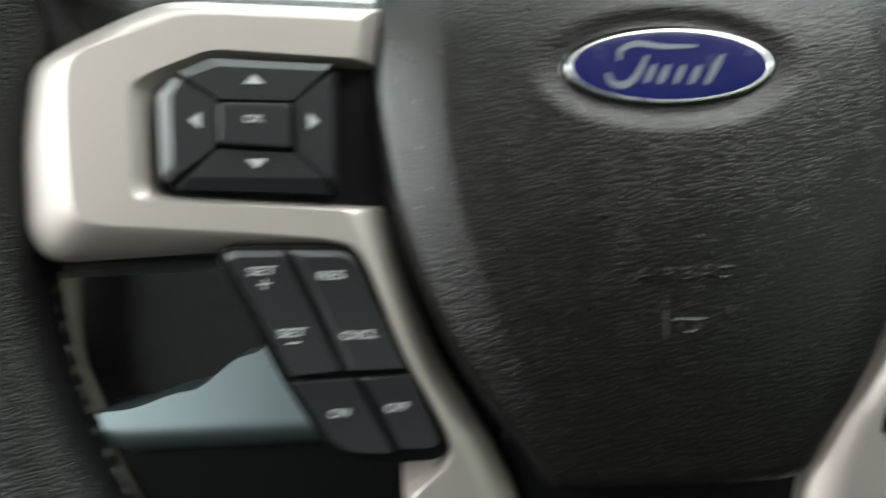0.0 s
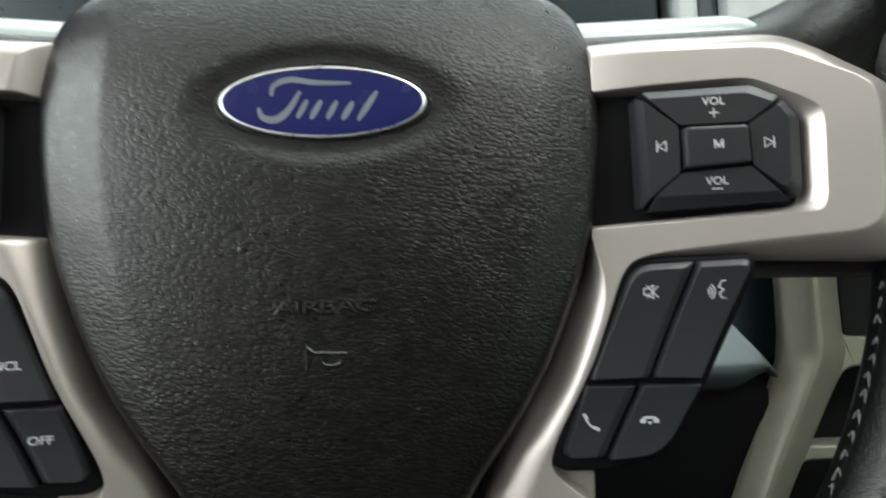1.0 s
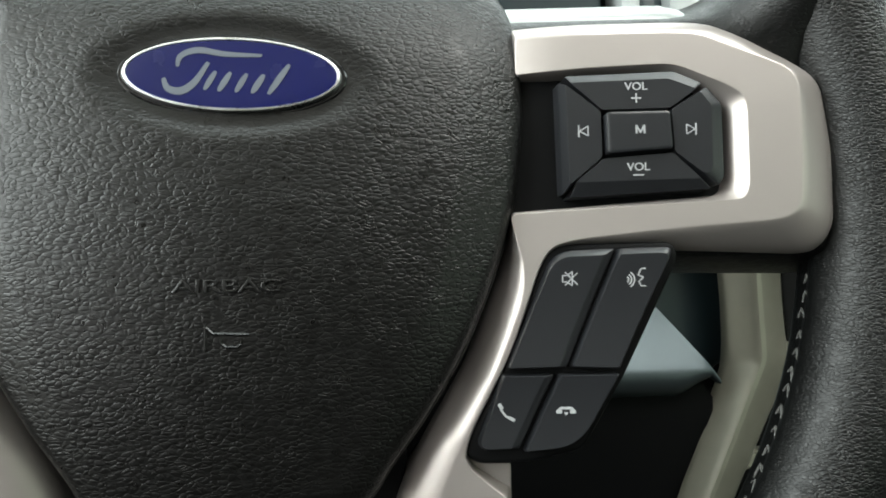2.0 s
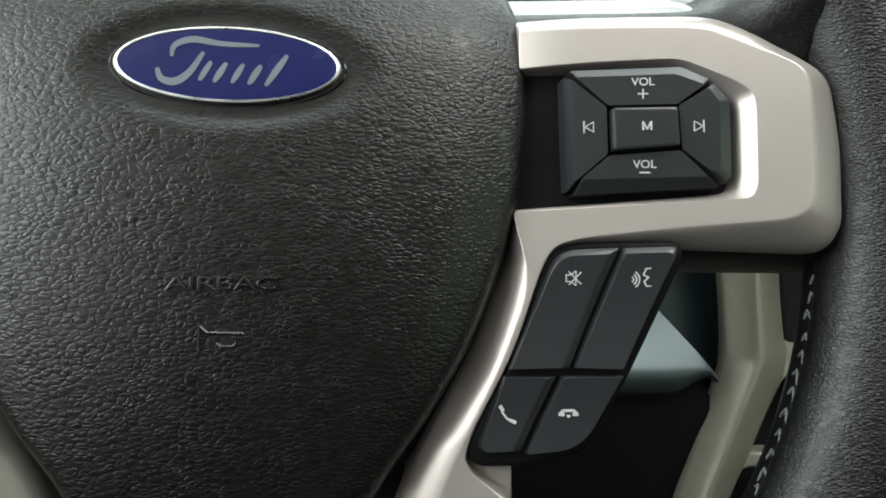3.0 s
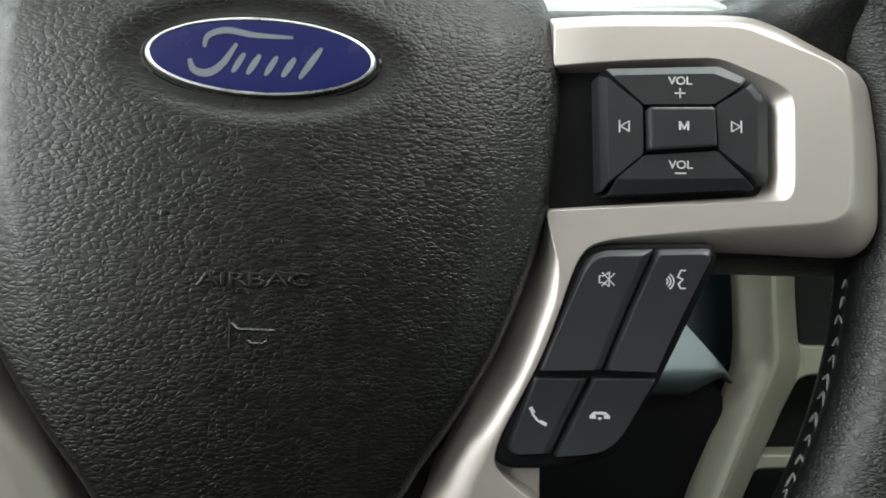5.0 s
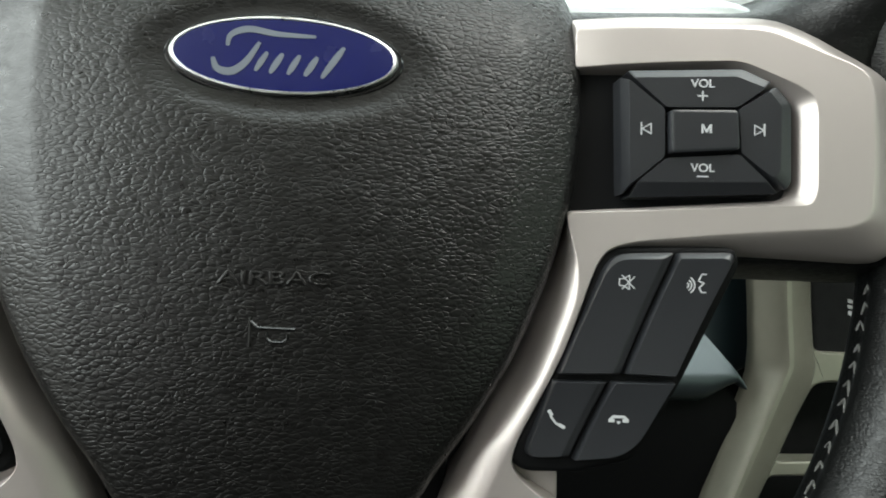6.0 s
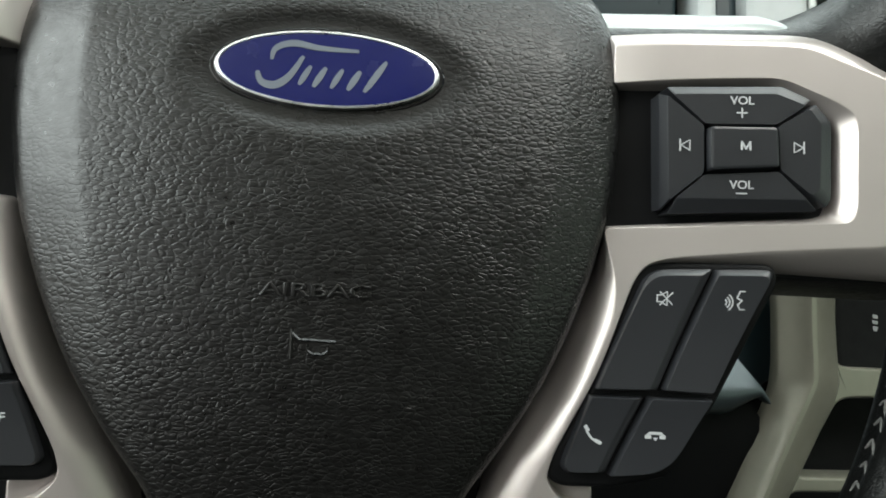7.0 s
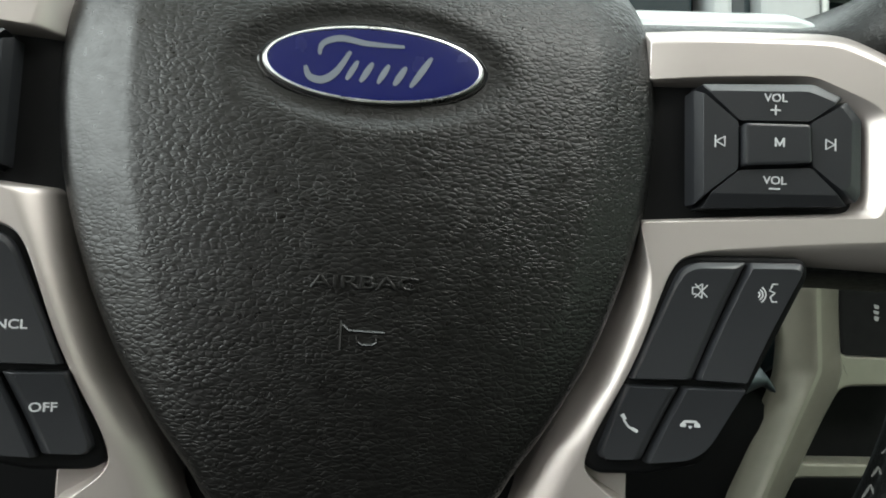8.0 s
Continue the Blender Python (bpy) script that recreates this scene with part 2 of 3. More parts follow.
def stroke(points, width):
    """A thin line through points, as four-cornered polygons."""
    out = []
    for (x0, z0), (x1, z1) in zip(points, points[1:]):
        d = Vector((x1 - x0, z1 - z0))
        e = Vector((-d.y, d.x)).normalized() * width / 2
        d = d.normalized() * width * 0.25
        out.append([(x0 - d.x + e.x, z0 - d.y + e.y), (x0 - d.x - e.x, z0 - d.y - e.y), (x1 + d.x - e.x, z1 + d.y - e.y), (x1 + d.x + e.x, z1 + d.y + e.y)])
    return out


# ---------------------------------------------------------------- steering wheel
wheel = new("steering_wheel")
wheel.matrix_world = WHEEL
tagged(wheel, "black leather steering wheel with champagne trim and switch keys", "steering wheel")

# The airbag cover: half an outline from the top down, mirrored.
HALF = mm((0, 43), (40, 42.6), (64, 40), (75.4, 34), (79.4, 22), (80.4, 0), (79.9, -15), (77.4, -32), (71.2, -52), (62.1, -73), (51.9, -90), (41.8, -104), (36.4, -112), (30, -114), (0, -114.5))


def half_width(z):
    side = HALF[3:13]
    if z > side[0][1]:
        return side[0][0]
    for (x0, z0), (x1, z1) in zip(side, side[1:]):
        if z >= z1:
            return x0 + (x1 - x0) * (z0 - z) / (z0 - z1)
    return side[-1][0]


def smooth(s):
    s = max(0.0, min(1.0, s))
    return s * s * (3 - 2 * s)


def pad_depth(x, z):
    y = -0.0049 + 1.2 * (z + 0.056) ** 2 + 1.0 * x * x
    u = abs(x) / max(0.02, half_width(z))
    y += 0.0042 * (half_width(z) / 0.080) ** 1.5 * max(0.0, (u - 0.755) / 0.245) ** 1.15
    r = math.hypot(x / 0.0365, z / 0.0170)
    y += 0.0017 * (1 - smooth((r - 0.74) / 0.36))
    if z > 0.004:
        y += 5.5 * (z - 0.004) ** 2
    return y


right = [Vector(p) for p in HALF]
ring = right + [Vector((-p.x, p.y)) for p in reversed(right[1:-1])]
outline = []
for k in range(len(ring)):  # a smooth closed curve through the outline's points
    p0, p1, p2, p3 = ring[k - 1], ring[k], ring[(k + 1) % len(ring)], ring[(k + 2) % len(ring)]
    for j in range(10):
        s = j / 10
        outline.append(0.5 * (2 * p1 + (p2 - p0) * s + (2 * p0 - 5 * p1 + 4 * p2 - p3) * s * s + (3 * p1 - p0 - 3 * p2 + p3) * s ** 3))
bm = bmesh.new()
middle = Vector((0, -0.03))
steps = [k / 70 for k in range(1, 67)] + [0.955, 0.967, 0.978, 0.987, 0.994, 1.0]
last = None
tip = bm.verts.new((0, pad_depth(0, -0.03), -0.03))
for s in steps:
    roll = 0.0045 * (1 - math.sqrt(max(0.0, 1 - max(0.0, (s - 0.945) / 0.055) ** 2)))
    row = []
    for o in outline:
        p = middle + (o - middle) * s
        fall = roll * (1 - 0.65 * smooth((p.y + 0.03) / 0.03) * smooth((0.036 - p.y) / 0.02) * smooth((abs(p.x) - 0.05) / 0.02))
        row.append(bm.verts.new((p.x, pad_depth(p.x, p.y) + fall, p.y)))
    for k in range(len(row)):
        j = (k + 1) % len(row)
        bm.faces.new((tip, row[k], row[j]) if last is None else (last[k], row[k], row[j], last[j]))
    last = row
skirt = [bm.verts.new((v.co.x * 0.99, v.co.y + 0.022, v.co.z)) for v in last]
for k in range(len(last)):
    j = (k + 1) % len(last)
    bm.faces.new((last[k], skirt[k], skirt[j], last[j]))
edge = [v.co.copy() for v in last]
pad = part("airbag_cover", bm, PAD, wheel, "black grained vinyl airbag cover", 60)

bm = bmesh.new()
rows = []
for p in [p for p in edge[len(edge) // 4:] + edge[:len(edge) // 4] if p.z < -0.028]:
    out = Vector((p.x, p.z + 0.03)).normalized()
    rows.append([bm.verts.new((p.x + out.x * d, p.y + y, p.z + out.y * d)) for d, y in ((-0.0002, 0.0014), (0.0003, 0.0008), (0.0007, 0.0011), (0.0008, 0.0018), (0.0, 0.0024))])
for a, b in zip(rows, rows[1:]):
    if (a[0].co - b[0].co).length < 0.02:
        for k in range(4):
            bm.faces.new((a[k], a[k + 1], b[k + 1], b[k]))
part("edge_bead", bm, PAD_SMOOTH, pad, "thin moulded bead along the cover's edge", 60)
part("embossed_lettering", lettering("AIRBAG", -0.0003, -0.0560, 0.0034, 0.0, pad_depth, 0.0272, -0.02, 0.0052, 0.05), PAD_SMOOTH, pad, "raised black lettering")


def ridge_lines(lines, width, height, depth):
    """Raised lines with a sharp crest."""
    bm = bmesh.new()
    for (x0, z0), (x1, z1) in [pair for line in lines for pair in zip(line, line[1:])]:
        d = Vector((x1 - x0, z1 - z0)).normalized()
        e = Vector((-d.y, d.x)) * width / 2
        v = [bm.verts.new((x + q * e.x, depth(x, z) - h, z + q * e.y)) for x, z in ((x0, z0), (x1, z1)) for q, h in ((1, -0.0001), (0, height), (-1, -0.0001))]
        for f in ((0, 1, 4, 3), (1, 2, 5, 4), (0, 2, 1), (3, 4, 5)):
            bm.faces.new([v[k] for k in f])
    return bm


horn = [[(-0.0054, -0.0654), (-0.0054, -0.0726)], [(-0.0054, -0.0664), (-0.0036, -0.0680), (0.0052, -0.0683)],
        [(-0.0016, -0.0690), (-0.0014, -0.0706), (-0.0004, -0.0714), (0.0024, -0.0714), (0.0034, -0.0706), (0.0034, -0.0694)]]
part("horn_symbol", ridge_lines(horn, 0.0010, 0.00040, pad_depth), PAD_SMOOTH, pad, "raised horn symbol")


def ellipse(a, b, n=96, x=0.0, z=0.0):
    return [Vector((x + a * math.cos(2 * math.pi * k / n), z + b * math.sin(2 * math.pi * k / n))) for k in range(n)]


def badge_plane(x, z):
    return 0.09 * z


# The badge: a black seat, a chrome ring and a blue face with silver strokes.
part("badge_seat", loft([(ellipse(0.0294, 0.0112), 0.0004), (ellipse(0.0298, 0.0116), 0.0007), (ellipse(0.0301, 0.0119), 0.0034)], badge_plane), GLOSS, pad, "gloss black badge surround")
part("badge_ring", loft([(ellipse(0.0270, 0.0092), -0.0008), (ellipse(0.0274, 0.0096), -0.0013), (ellipse(0.0279, 0.0101), -0.0012), (ellipse(0.0284, 0.0104), -0.0006), (ellipse(0.0286, 0.0105), 0.002)], badge_plane), CHROME, pad, "bright chrome oval ring")
part("badge_face", loft([(ellipse(0.022, 0.0076), -0.00105), (ellipse(0.0268, 0.0092), -0.00105), (ellipse(0.0274, 0.0095), -0.0010), (ellipse(0.0274, 0.0095), 0.001)], badge_plane), ENAMEL, pad, "blue enamel oval")


def badge_stroke(points, widths):
    """A tapering curved band."""
    left, other = [], []
    for k, (x, z) in enumerate(points):
        a, b = points[max(0, k - 1)], points[min(len(points) - 1, k + 1)]
        d = Vector((b[0] - a[0], b[1] - a[1])).normalized()
        e = Vector((-d.y, d.x)) * widths[k] / 2
        left.append((x + e.x, z + e.y))
        other.append((x - e.x, z - e.y))
    return [[left[k], other[k], other[k + 1], left[k + 1]] for k in range(len(points) - 1)]


def curve_points(points, n=8):
    pts = [Vector(p) for p in points]
    out = []
    for k in range(len(pts) - 1):
        p0, p1, p2, p3 = pts[max(0, k - 1)], pts[k], pts[k + 1], pts[min(len(pts) - 1, k + 2)]
        for j in range(n):
            s = j / n
            out.append(tuple(0.5 * (2 * p1 + (p2 - p0) * s + (2 * p0 - 5 * p1 + 4 * p2 - p3) * s * s + (3 * p1 - p0 - 3 * p2 + p3) * s ** 3)))
    return out + [tuple(pts[-1])]


def silver_band(points, wide):
    line = curve_points(mm(*points))
    count = len(line) - 1
    return badge_stroke(line, [wide / 1000 * (0.45 + 0.55 * math.sin(math.pi * min(1, max(0, k / count)))) for k in range(count + 1)])


BANDS = [([(-14.2, 1.6), (-13.4, 4.6), (-9, 6.3), (-2, 5.4), (7.4, 5.3)], 1.7), ([(-17.6, -1.6), (-16.4, -4.4), (-13, -5.0), (-9.6, -2.4), (-6.4, 3.0)], 2.0), ([(-7.2, -4.6), (-4.4, 0.6)], 1.5),
         ([(-3.6, -4.9), (-0.6, 0.4)], 1.6), ([(0.8, -5.0), (3.6, 0.2)], 1.5), ([(5.0, -5.2), (8.0, 0.0)], 1.7), ([(9.2, -5.4), (14.6, 3.0)], 1.7)]
for line, wide in BANDS:
    part("silver_stroke", shapes(silver_band(line, wide), 0.0, lambda x, z: badge_plane(x, z) - 0.0011, 0.0001), SILVER, pad, "silver stroke on the badge")

part("back_plate", slab([(p.x * (1.02 + 0.11 * smooth((-0.03 - p.y) / 0.02)), p.y - 0.002) for p in outline[::3]], 0.0235, 0.012, 0.0005, 0.0, flat), HOUSING, wheel, "black plate behind the cover")

# The champagne trim of each side: ridge of its front face, and the foot of its bevel.
RIDGE = mm((84, 15.6), (128.3, 15.6), (135.8, 12.4), (153.6, 5.4), (156.8, 0.8), (157.0, -17.4), (156.0, -35), (151, -38.3), (121.9, -40.4), (94, -43.2), (87.0, -45.2), (83.6, -50), (75, -75), (63, -98), (61.4, -105.5), (73.6, -115.2), (71, -165),
           (44, -165), (54, -118), (59.6, -104), (72.4, -78), (80.6, -56), (88.8, -36), (135, -32.9), (140.8, -32.4), (142.2, -28.5), (142.4, -7), (141.6, -2.6), (136.5, 0.6), (122.1, 6.9), (86.5, 5.4))
FOOT = mm((77, 22.4), (133.5, 22.4), (142.5, 19.2), (160, 9.5), (168.5, 3.5), (171, -17.4), (170.6, -40), (165.5, -47.5), (124, -46), (95, -45.6), (88.6, -46.6), (85.4, -50.6), (76.6, -75.6), (64.8, -98.6), (63.2, -106), (75.8, -112.8), (74, -165),
          (34, -165), (43, -118), (49, -104), (64.5, -78), (72.5, -56), (77, -34.5), (130, -31), (136.4, -30.4), (137.6, -26.6), (137.8, -8.4), (137.0, -4.6), (133.4, -1.6), (121.4, 5.0), (77, 4))
ROUND = [1, 9, 6, 7, 5, 7, 4, 5, 6, 6, 5, 5, 8, 6, 6, 2, 0, 0, 8, 8, 8, 8, 2, 2, 3, 2, 2, 3, 3, 4, 1]
ROUND = [r / 1000 for r in ROUND]

TOP_KEY = ((102.5, -6.3), (121.8, -6.1), (129.9, -0.3), (121.6, 3.0), (93.3, 2.3)), ((102.5, -6.3), (121.8, -6.1), (132.0, 1.5), (123.6, 5.4), (91.8, 4.5))
SIDE_KEY = ((121.8, -6.1), (122.4, -18.6), (131.2, -25.6), (133.4, -23.4), (133.6, -5.2), (130.4, -0.8)), ((121.8, -6.1), (122.4, -18.6), (135.2, -28.8), (137.0, -26.0), (137.1, -4.6), (132.6, 0.9))
LOW_KEY = ((122.4, -18.6), (102.6, -19.9), (94.2, -27.2), (130.4, -26.6)), ((122.4, -18.6), (102.6, -19.9), (92.6, -31.4), (134.0, -29.4))
INNER_KEY = ((102.6, -19.9), (102.5, -6.3), (92.2, 2.2), (92.8, -28.2)), ((102.6, -19.9), (102.5, -6.3), (90.9, 3.8), (91.6, -30.8))
MID_KEY = (103.2, -7.0), (121.2, -6.9), (121.7, -18.0), (103.4, -19.2)
POD_KEYS = {"upper_inner": ((87.4, -46.6), (104.3, -46.0), (90.2, -79.2), (73.6, -79.6)), "upper_outer": ((105.2, -46.0), (121.0, -45.6), (104.6, -79.6), (90.9, -79.2)),
            "lower_inner": ((72.5, -80.8), (87.0, -80.7), (77.0, -101.2), (64.6, -101.9)), "lower_outer": ((88.0, -80.7), (105.0, -80.5), (93.6, -100.6), (77.7, -102.2))}
POD_ROUND = {"upper_inner": (5, 0.8, 0.8, 0.8), "upper_outer": (0.8, 3.5, 1, 0.8), "lower_inner": (0.8, 0.8, 0.8, 4), "lower_outer": (0.8, 1, 8, 0.8)}
POD = (87.6, -44.6), (84.6, -49), (75.6, -75.2), (63.4, -98.5), (62.2, -103), (66, -106), (80, -105.6), (95, -102), (106.6, -82), (122.6, -49), (121.4, -44.2)


def key_face(off):
    return lambda x, z: dish(x) + off


def scoop(name):
    """How far a pod key is hollowed along its length."""
    low, high = min(z for x, z in POD_KEYS[name]) / 1000, max(z for x, z in POD_KEYS[name]) / 1000
    return lambda z: 0.028 * (high - low) * max(0.0, 1 - ((2 * z - low - high) / (high - low)) ** 2)


def pod_face(name):
    return lambda x, z: dish(x) - 0.0027 + scoop(name)(z)


def forward(x, z):
    """Places on the raised four-way keys, drawn in as they stand before the trim."""
    side = 1 if x > 0 else -1
    return side * (0.020 + (abs(x) - 0.020) * 0.987), -0.054 + (z + 0.054) * 0.987


def tapered_key(name, pair, y, low, side, label=""):
    face, foot = ([Vector(forward(*p)) for p in mm(*q)] for q in pair)
    face, foot = inset(face, 0.00028), inset(foot, 0.00028)
    a, b = fillet(face, 0.0009, 3), fillet(foot, 0.0009, 3)
    return part(name, loft([(mix(a, b, 0.0), y), (mix(a, b, 0.10), y + 0.0002), (mix(a, b, 0.9), low - 0.0002), (b, low), (b, low + 0.009)], dish, side), KEY, wheel, label)


def eased(x, points):
    for (x0, z0), (x1, z1) in zip(points, points[1:]):
        if x <= x1:
            s = (x - x0) / (x1 - x0)
            return z0 + (z1 - z0) * (smooth(s) if x < 0 else s)
    return points[-1][1]


# Across the bevel: share of its width, and its fall in millimetres where it is round, plane, a chamfer or shallow.
BEVEL = [(0, 0, 0, 0, 0), (0.06, 0.08, 0.3, 0.25, 0.05), (0.2, 0.6, 1.4, 0.85, 0.3), (0.4, 1.9, 3.1, 1.8, 0.9), (0.62, 4.0, 5.0, 2.8, 1.9), (0.82, 6.4, 6.9, 3.8, 3.1), (0.95, 8.8, 8.8, 6.0, 4.4), (1, 11, 11, 11, 6.0)]


def spoke(side):
    corners, feet, radii = [Vector(p) for p in RIDGE], [Vector(p) for p in FOOT], list(ROUND)
    kinds = ["round"] * 3 + ["plane"] * 5 + ["round"] * 9 + ["shallow"] * 3 + ["round"] * 3 + ["chamfer"] * 7 + ["round"]
    depth = dish
    stations = (0.083, 0.088, 0.093, 0.098, 0.103)
    if side > 0:  # the top bar runs in under the cover
        corners[0].x, corners[-1].x, feet[0].x, feet[-1].x, corners[22].x = 0.0785, 0.0785, 0.0783, 0.0783, 0.0755
        for x in reversed(stations):
            corners.insert(1, Vector((x, 0.0156)))
            feet.insert(1, Vector((x, 0.0224)))
        for x in reversed(stations):
            corners.append(Vector((x, 0.0054 + 0.0015 * (x - 0.0785) / 0.0436)))
            feet.append(Vector((x, 0.004 + 0.001 * (x - 0.0785) / 0.0436)))
        corners.append(corners.pop(len(corners) - 1 - len(stations)))
        feet.append(feet.pop(len(feet) - 1 - len(stations)))
        radii = radii[:1] + [0.0005] * 5 + radii[1:-1] + [0.0005] * 5 + radii[-1:]
        kinds = kinds[:1] + ["round"] * 5 + kinds[1:-1] + ["round"] * 5 + kinds[-1:]

        def depth(x, z):
            return dish(x) + (5.0 * (0.1035 - x) ** 2 if x < 0.1035 and z > 0 else 0.0)
    ridge, foot = fillet(corners, radii, 5), fillet(feet, radii, 5)
    rings = []
    for share, *falls in BEVEL:
        rings.append((mix(ridge, foot, share), [dict(zip(("round", "plane", "chamfer", "shallow"), falls))[kind] / 1000 for kind in kinds for _ in range(6)]))
    rings.append((foot, 0.024))
    bm = loft(rings, depth, side)
    if side > 0:
        bm.verts.ensure_lookup_table()
        for k in range(1, 6):  # cuts across the bar's front
            a, b = bm.verts[6 * k + 3], bm.verts[6 * (len(corners) - 1 - k) + 3]
            cap = next(f for f in a.link_faces if b in f.verts)
            bmesh.utils.face_split(cap, a, b)
    part("spoke_trim", bm, TRIM, wheel, "satin champagne painted trim", 50)
    def wrap_depth(x, z):  # the wrap swells forward into the rim
        return dish(x) - 0.036 * smooth((x - 0.137) / 0.030) * smooth((z - 0.016) / 0.016)

    body = fillet([Vector(p) for p in mm((60, 22), (133, 22), (139, 20.8), (144, 19), (160, 11), (172, 4), (174, -17), (173, -46), (121, -47), (112, -40), (60, -30))], 0.006, 5)
    wide = fillet([Vector(p) for p in mm((60, 35), (136, 36), (149, 38.5), (160, 46), (168, 58), (186, 58), (186, -17), (184, -52), (121, -51), (112, -42), (60, -32))], 0.006, 5)
    part("spoke_wrap", loft([(inset(body, 0.003), 0.012), (body, 0.0125), (mix(body, wide, 0.25), 0.015), (mix(body, wide, 0.8), 0.030), (wide, 0.037), (wide, 0.05)], wrap_depth, side, True), HIDE, wheel, "black leather behind the trim", 50)
    # Pale metal laid on the spoke's top to carry its bright reflection.
    bm = bmesh.new()
    rows = []
    for k in range(13):
        x = 0.066 + (0.142 - 0.066) * k / 12
        ease = smooth((k - 10.5) / 1.5) * 0.004
        row = []
        for y, z in ((0.0190, 0.0256), (0.0178, 0.0258), (0.0178, 0.0266), (0.0222, 0.0320), (0.0262, 0.0346), (0.0310, 0.0356), (0.045, 0.0358)):
            row.append(bm.verts.new((side * x, y + dish(x) + ease, z - ease)))
        rows.append(row)
    for a, b in zip(rows, rows[1:]):
        for k in range(6):
            bm.faces.new((a[k], a[k + 1], b[k + 1], b[k]))
    part("spoke_highlight_strip", bm, STRIP, wheel, "pale metallic strip that carries the highlight along the spoke's top", 60)
    part("switch_housing", slab(mm((60, 8), (124, 8), (140, 2), (143, -6), (142, -30), (138, -34), (60, -38)), 0.0075, 0.012, 0.0004, 0.002, dish, side), HOUSING, wheel, "black recessed switch housing")
    part("key_pod", slab(mm(*POD), 0.0015, 0.020, 0.0012, 0.003, dish, side), HOUSING, wheel, "black key housing")
    part("lower_bracket", slab(mm((61, -104.5), (76, -106.5), (76, -126), (60, -130)), 0.0065, 0.01, 0.0005, 0.001, dish, side), TRIM, wheel, "champagne bracket under the keys")
    keys = {"up": tapered_key("key", TOP_KEY, -0.0012, 0.0000, side), "out": tapered_key("key", SIDE_KEY, -0.0012, 0.0003, side),
            "down": tapered_key("key", LOW_KEY, -0.0012, 0.0006, side), "in": tapered_key("key", INNER_KEY, -0.0012, 0.0020, side),
            "mid": part("key", slab([forward(*p) for p in mm(*MID_KEY)], -0.0030, 0.010, 0.0008, 0.0012, dish, side), KEY, wheel)}
    for name, corners in POD_KEYS.items():
        a, b, c, d = [Vector(p) for p in mm(*corners)]
        r = [q / 1000 for q in POD_ROUND[name]]
        cut = 0.0024 if name.endswith("inner") else 0.0004  # the inner keys fall away towards the outer ones
        drop = 0.0016 if name.startswith("upper") else 0.0
        face = [a + (d - a).normalized() * drop, b - (b - a).normalized() * cut + (c - b).normalized() * drop, c - (c - d).normalized() * cut, d]
        top, foot = rounded(face, 0.0006, r), rounded([a, b, c, d], 0.0002, r)
        bm = loft([(top, -0.0027), (mix(top, foot, 0.12), -0.00264), (mix(top, foot, 0.85), -0.0012), (foot, -0.0008), (foot, 0.006)], dish, side)
        hollow = scoop(name)
        for k in range(1, 9):
            bmesh.ops.bisect_plane(bm, geom=bm.verts[:] + bm.edges[:] + bm.faces[:], plane_co=(0, 0, a.y + (d.y - a.y) * k / 9), plane_no=(0, 0, 1))
        for v in bm.verts:
            v.co.y += hollow(v.co.z)
        keys[name] = part("key", bm, KEY, wheel)
    return keys


def arrow(x, z, dx, dz, wide, long):
    return [[(x + dx * long / 2, z + dz * long / 2), (x - dx * long / 2 - dz * wide / 2, z - dz * long / 2 + dx * wide / 2), (x - dx * long / 2 + dz * wide / 2, z - dz * long / 2 - dx * wide / 2)]]


def arc(x, z, r, a0, a1, n=8):
    return [(x + r * math.cos(radians(a0 + (a1 - a0) * k / n)), z + r * math.sin(radians(a0 + (a1 - a0) * k / n))) for k in range(n + 1)]


UP, MID = key_face(-0.0012), key_face(-0.0030)
LIFT = 0.00004


def printed(key, bm, label, raised=False):
    if raised:
        for v in bm.verts:
            v.co.x, v.co.z = forward(v.co.x, v.co.z)
    part("print", bm, PRINT, key, label)


keys = spoke(1)
printed(keys["up"], lettering("VOL", 0.1122, 0.0006, 0.0023, LIFT, UP, 0.0064, 0.01), "white lettering", True)
printed(keys["up"], shapes(stroke([(0.1109, -0.0029), (0.1135, -0.0029)], 0.0004) + stroke([(0.1122, -0.0016), (0.1122, -0.0042)], 0.0004), LIFT, UP), "white plus sign", True)
printed(keys["down"], lettering("VOL", 0.1122, -0.0228, 0.0023, LIFT, UP, 0.0064, 0.01), "white lettering", True)
printed(keys["down"], shapes(stroke([(0.1108, -0.0252), (0.1136, -0.0252)], 0.0004), LIFT, UP), "white minus sign", True)
printed(keys["mid"], shapes(stroke([(0.1113, -0.0135), (0.1113, -0.0113)], 0.0005) + stroke([(0.1135, -0.0135), (0.1135, -0.0113)], 0.0005) + stroke([(0.1114, -0.0114), (0.1124, -0.0133), (0.1134, -0.0114)], 0.00045), LIFT, MID), "white letter", True)
for key, x, d in (("in", 0.0972, -1), ("out", 0.1272, 1)):
    a = (x - d * 0.0012, -0.0108), (x - d * 0.0012, -0.0136), (x + d * 0.0012, -0.0122)
    printed(keys[key], shapes(stroke([*a, a[0]], 0.0003) + stroke([(x + d * 0.0014, -0.0106), (x + d * 0.0014, -0.0138)], 0.0004), LIFT, UP), "white skip symbol", True)
x, z = 0.0911, -0.0545
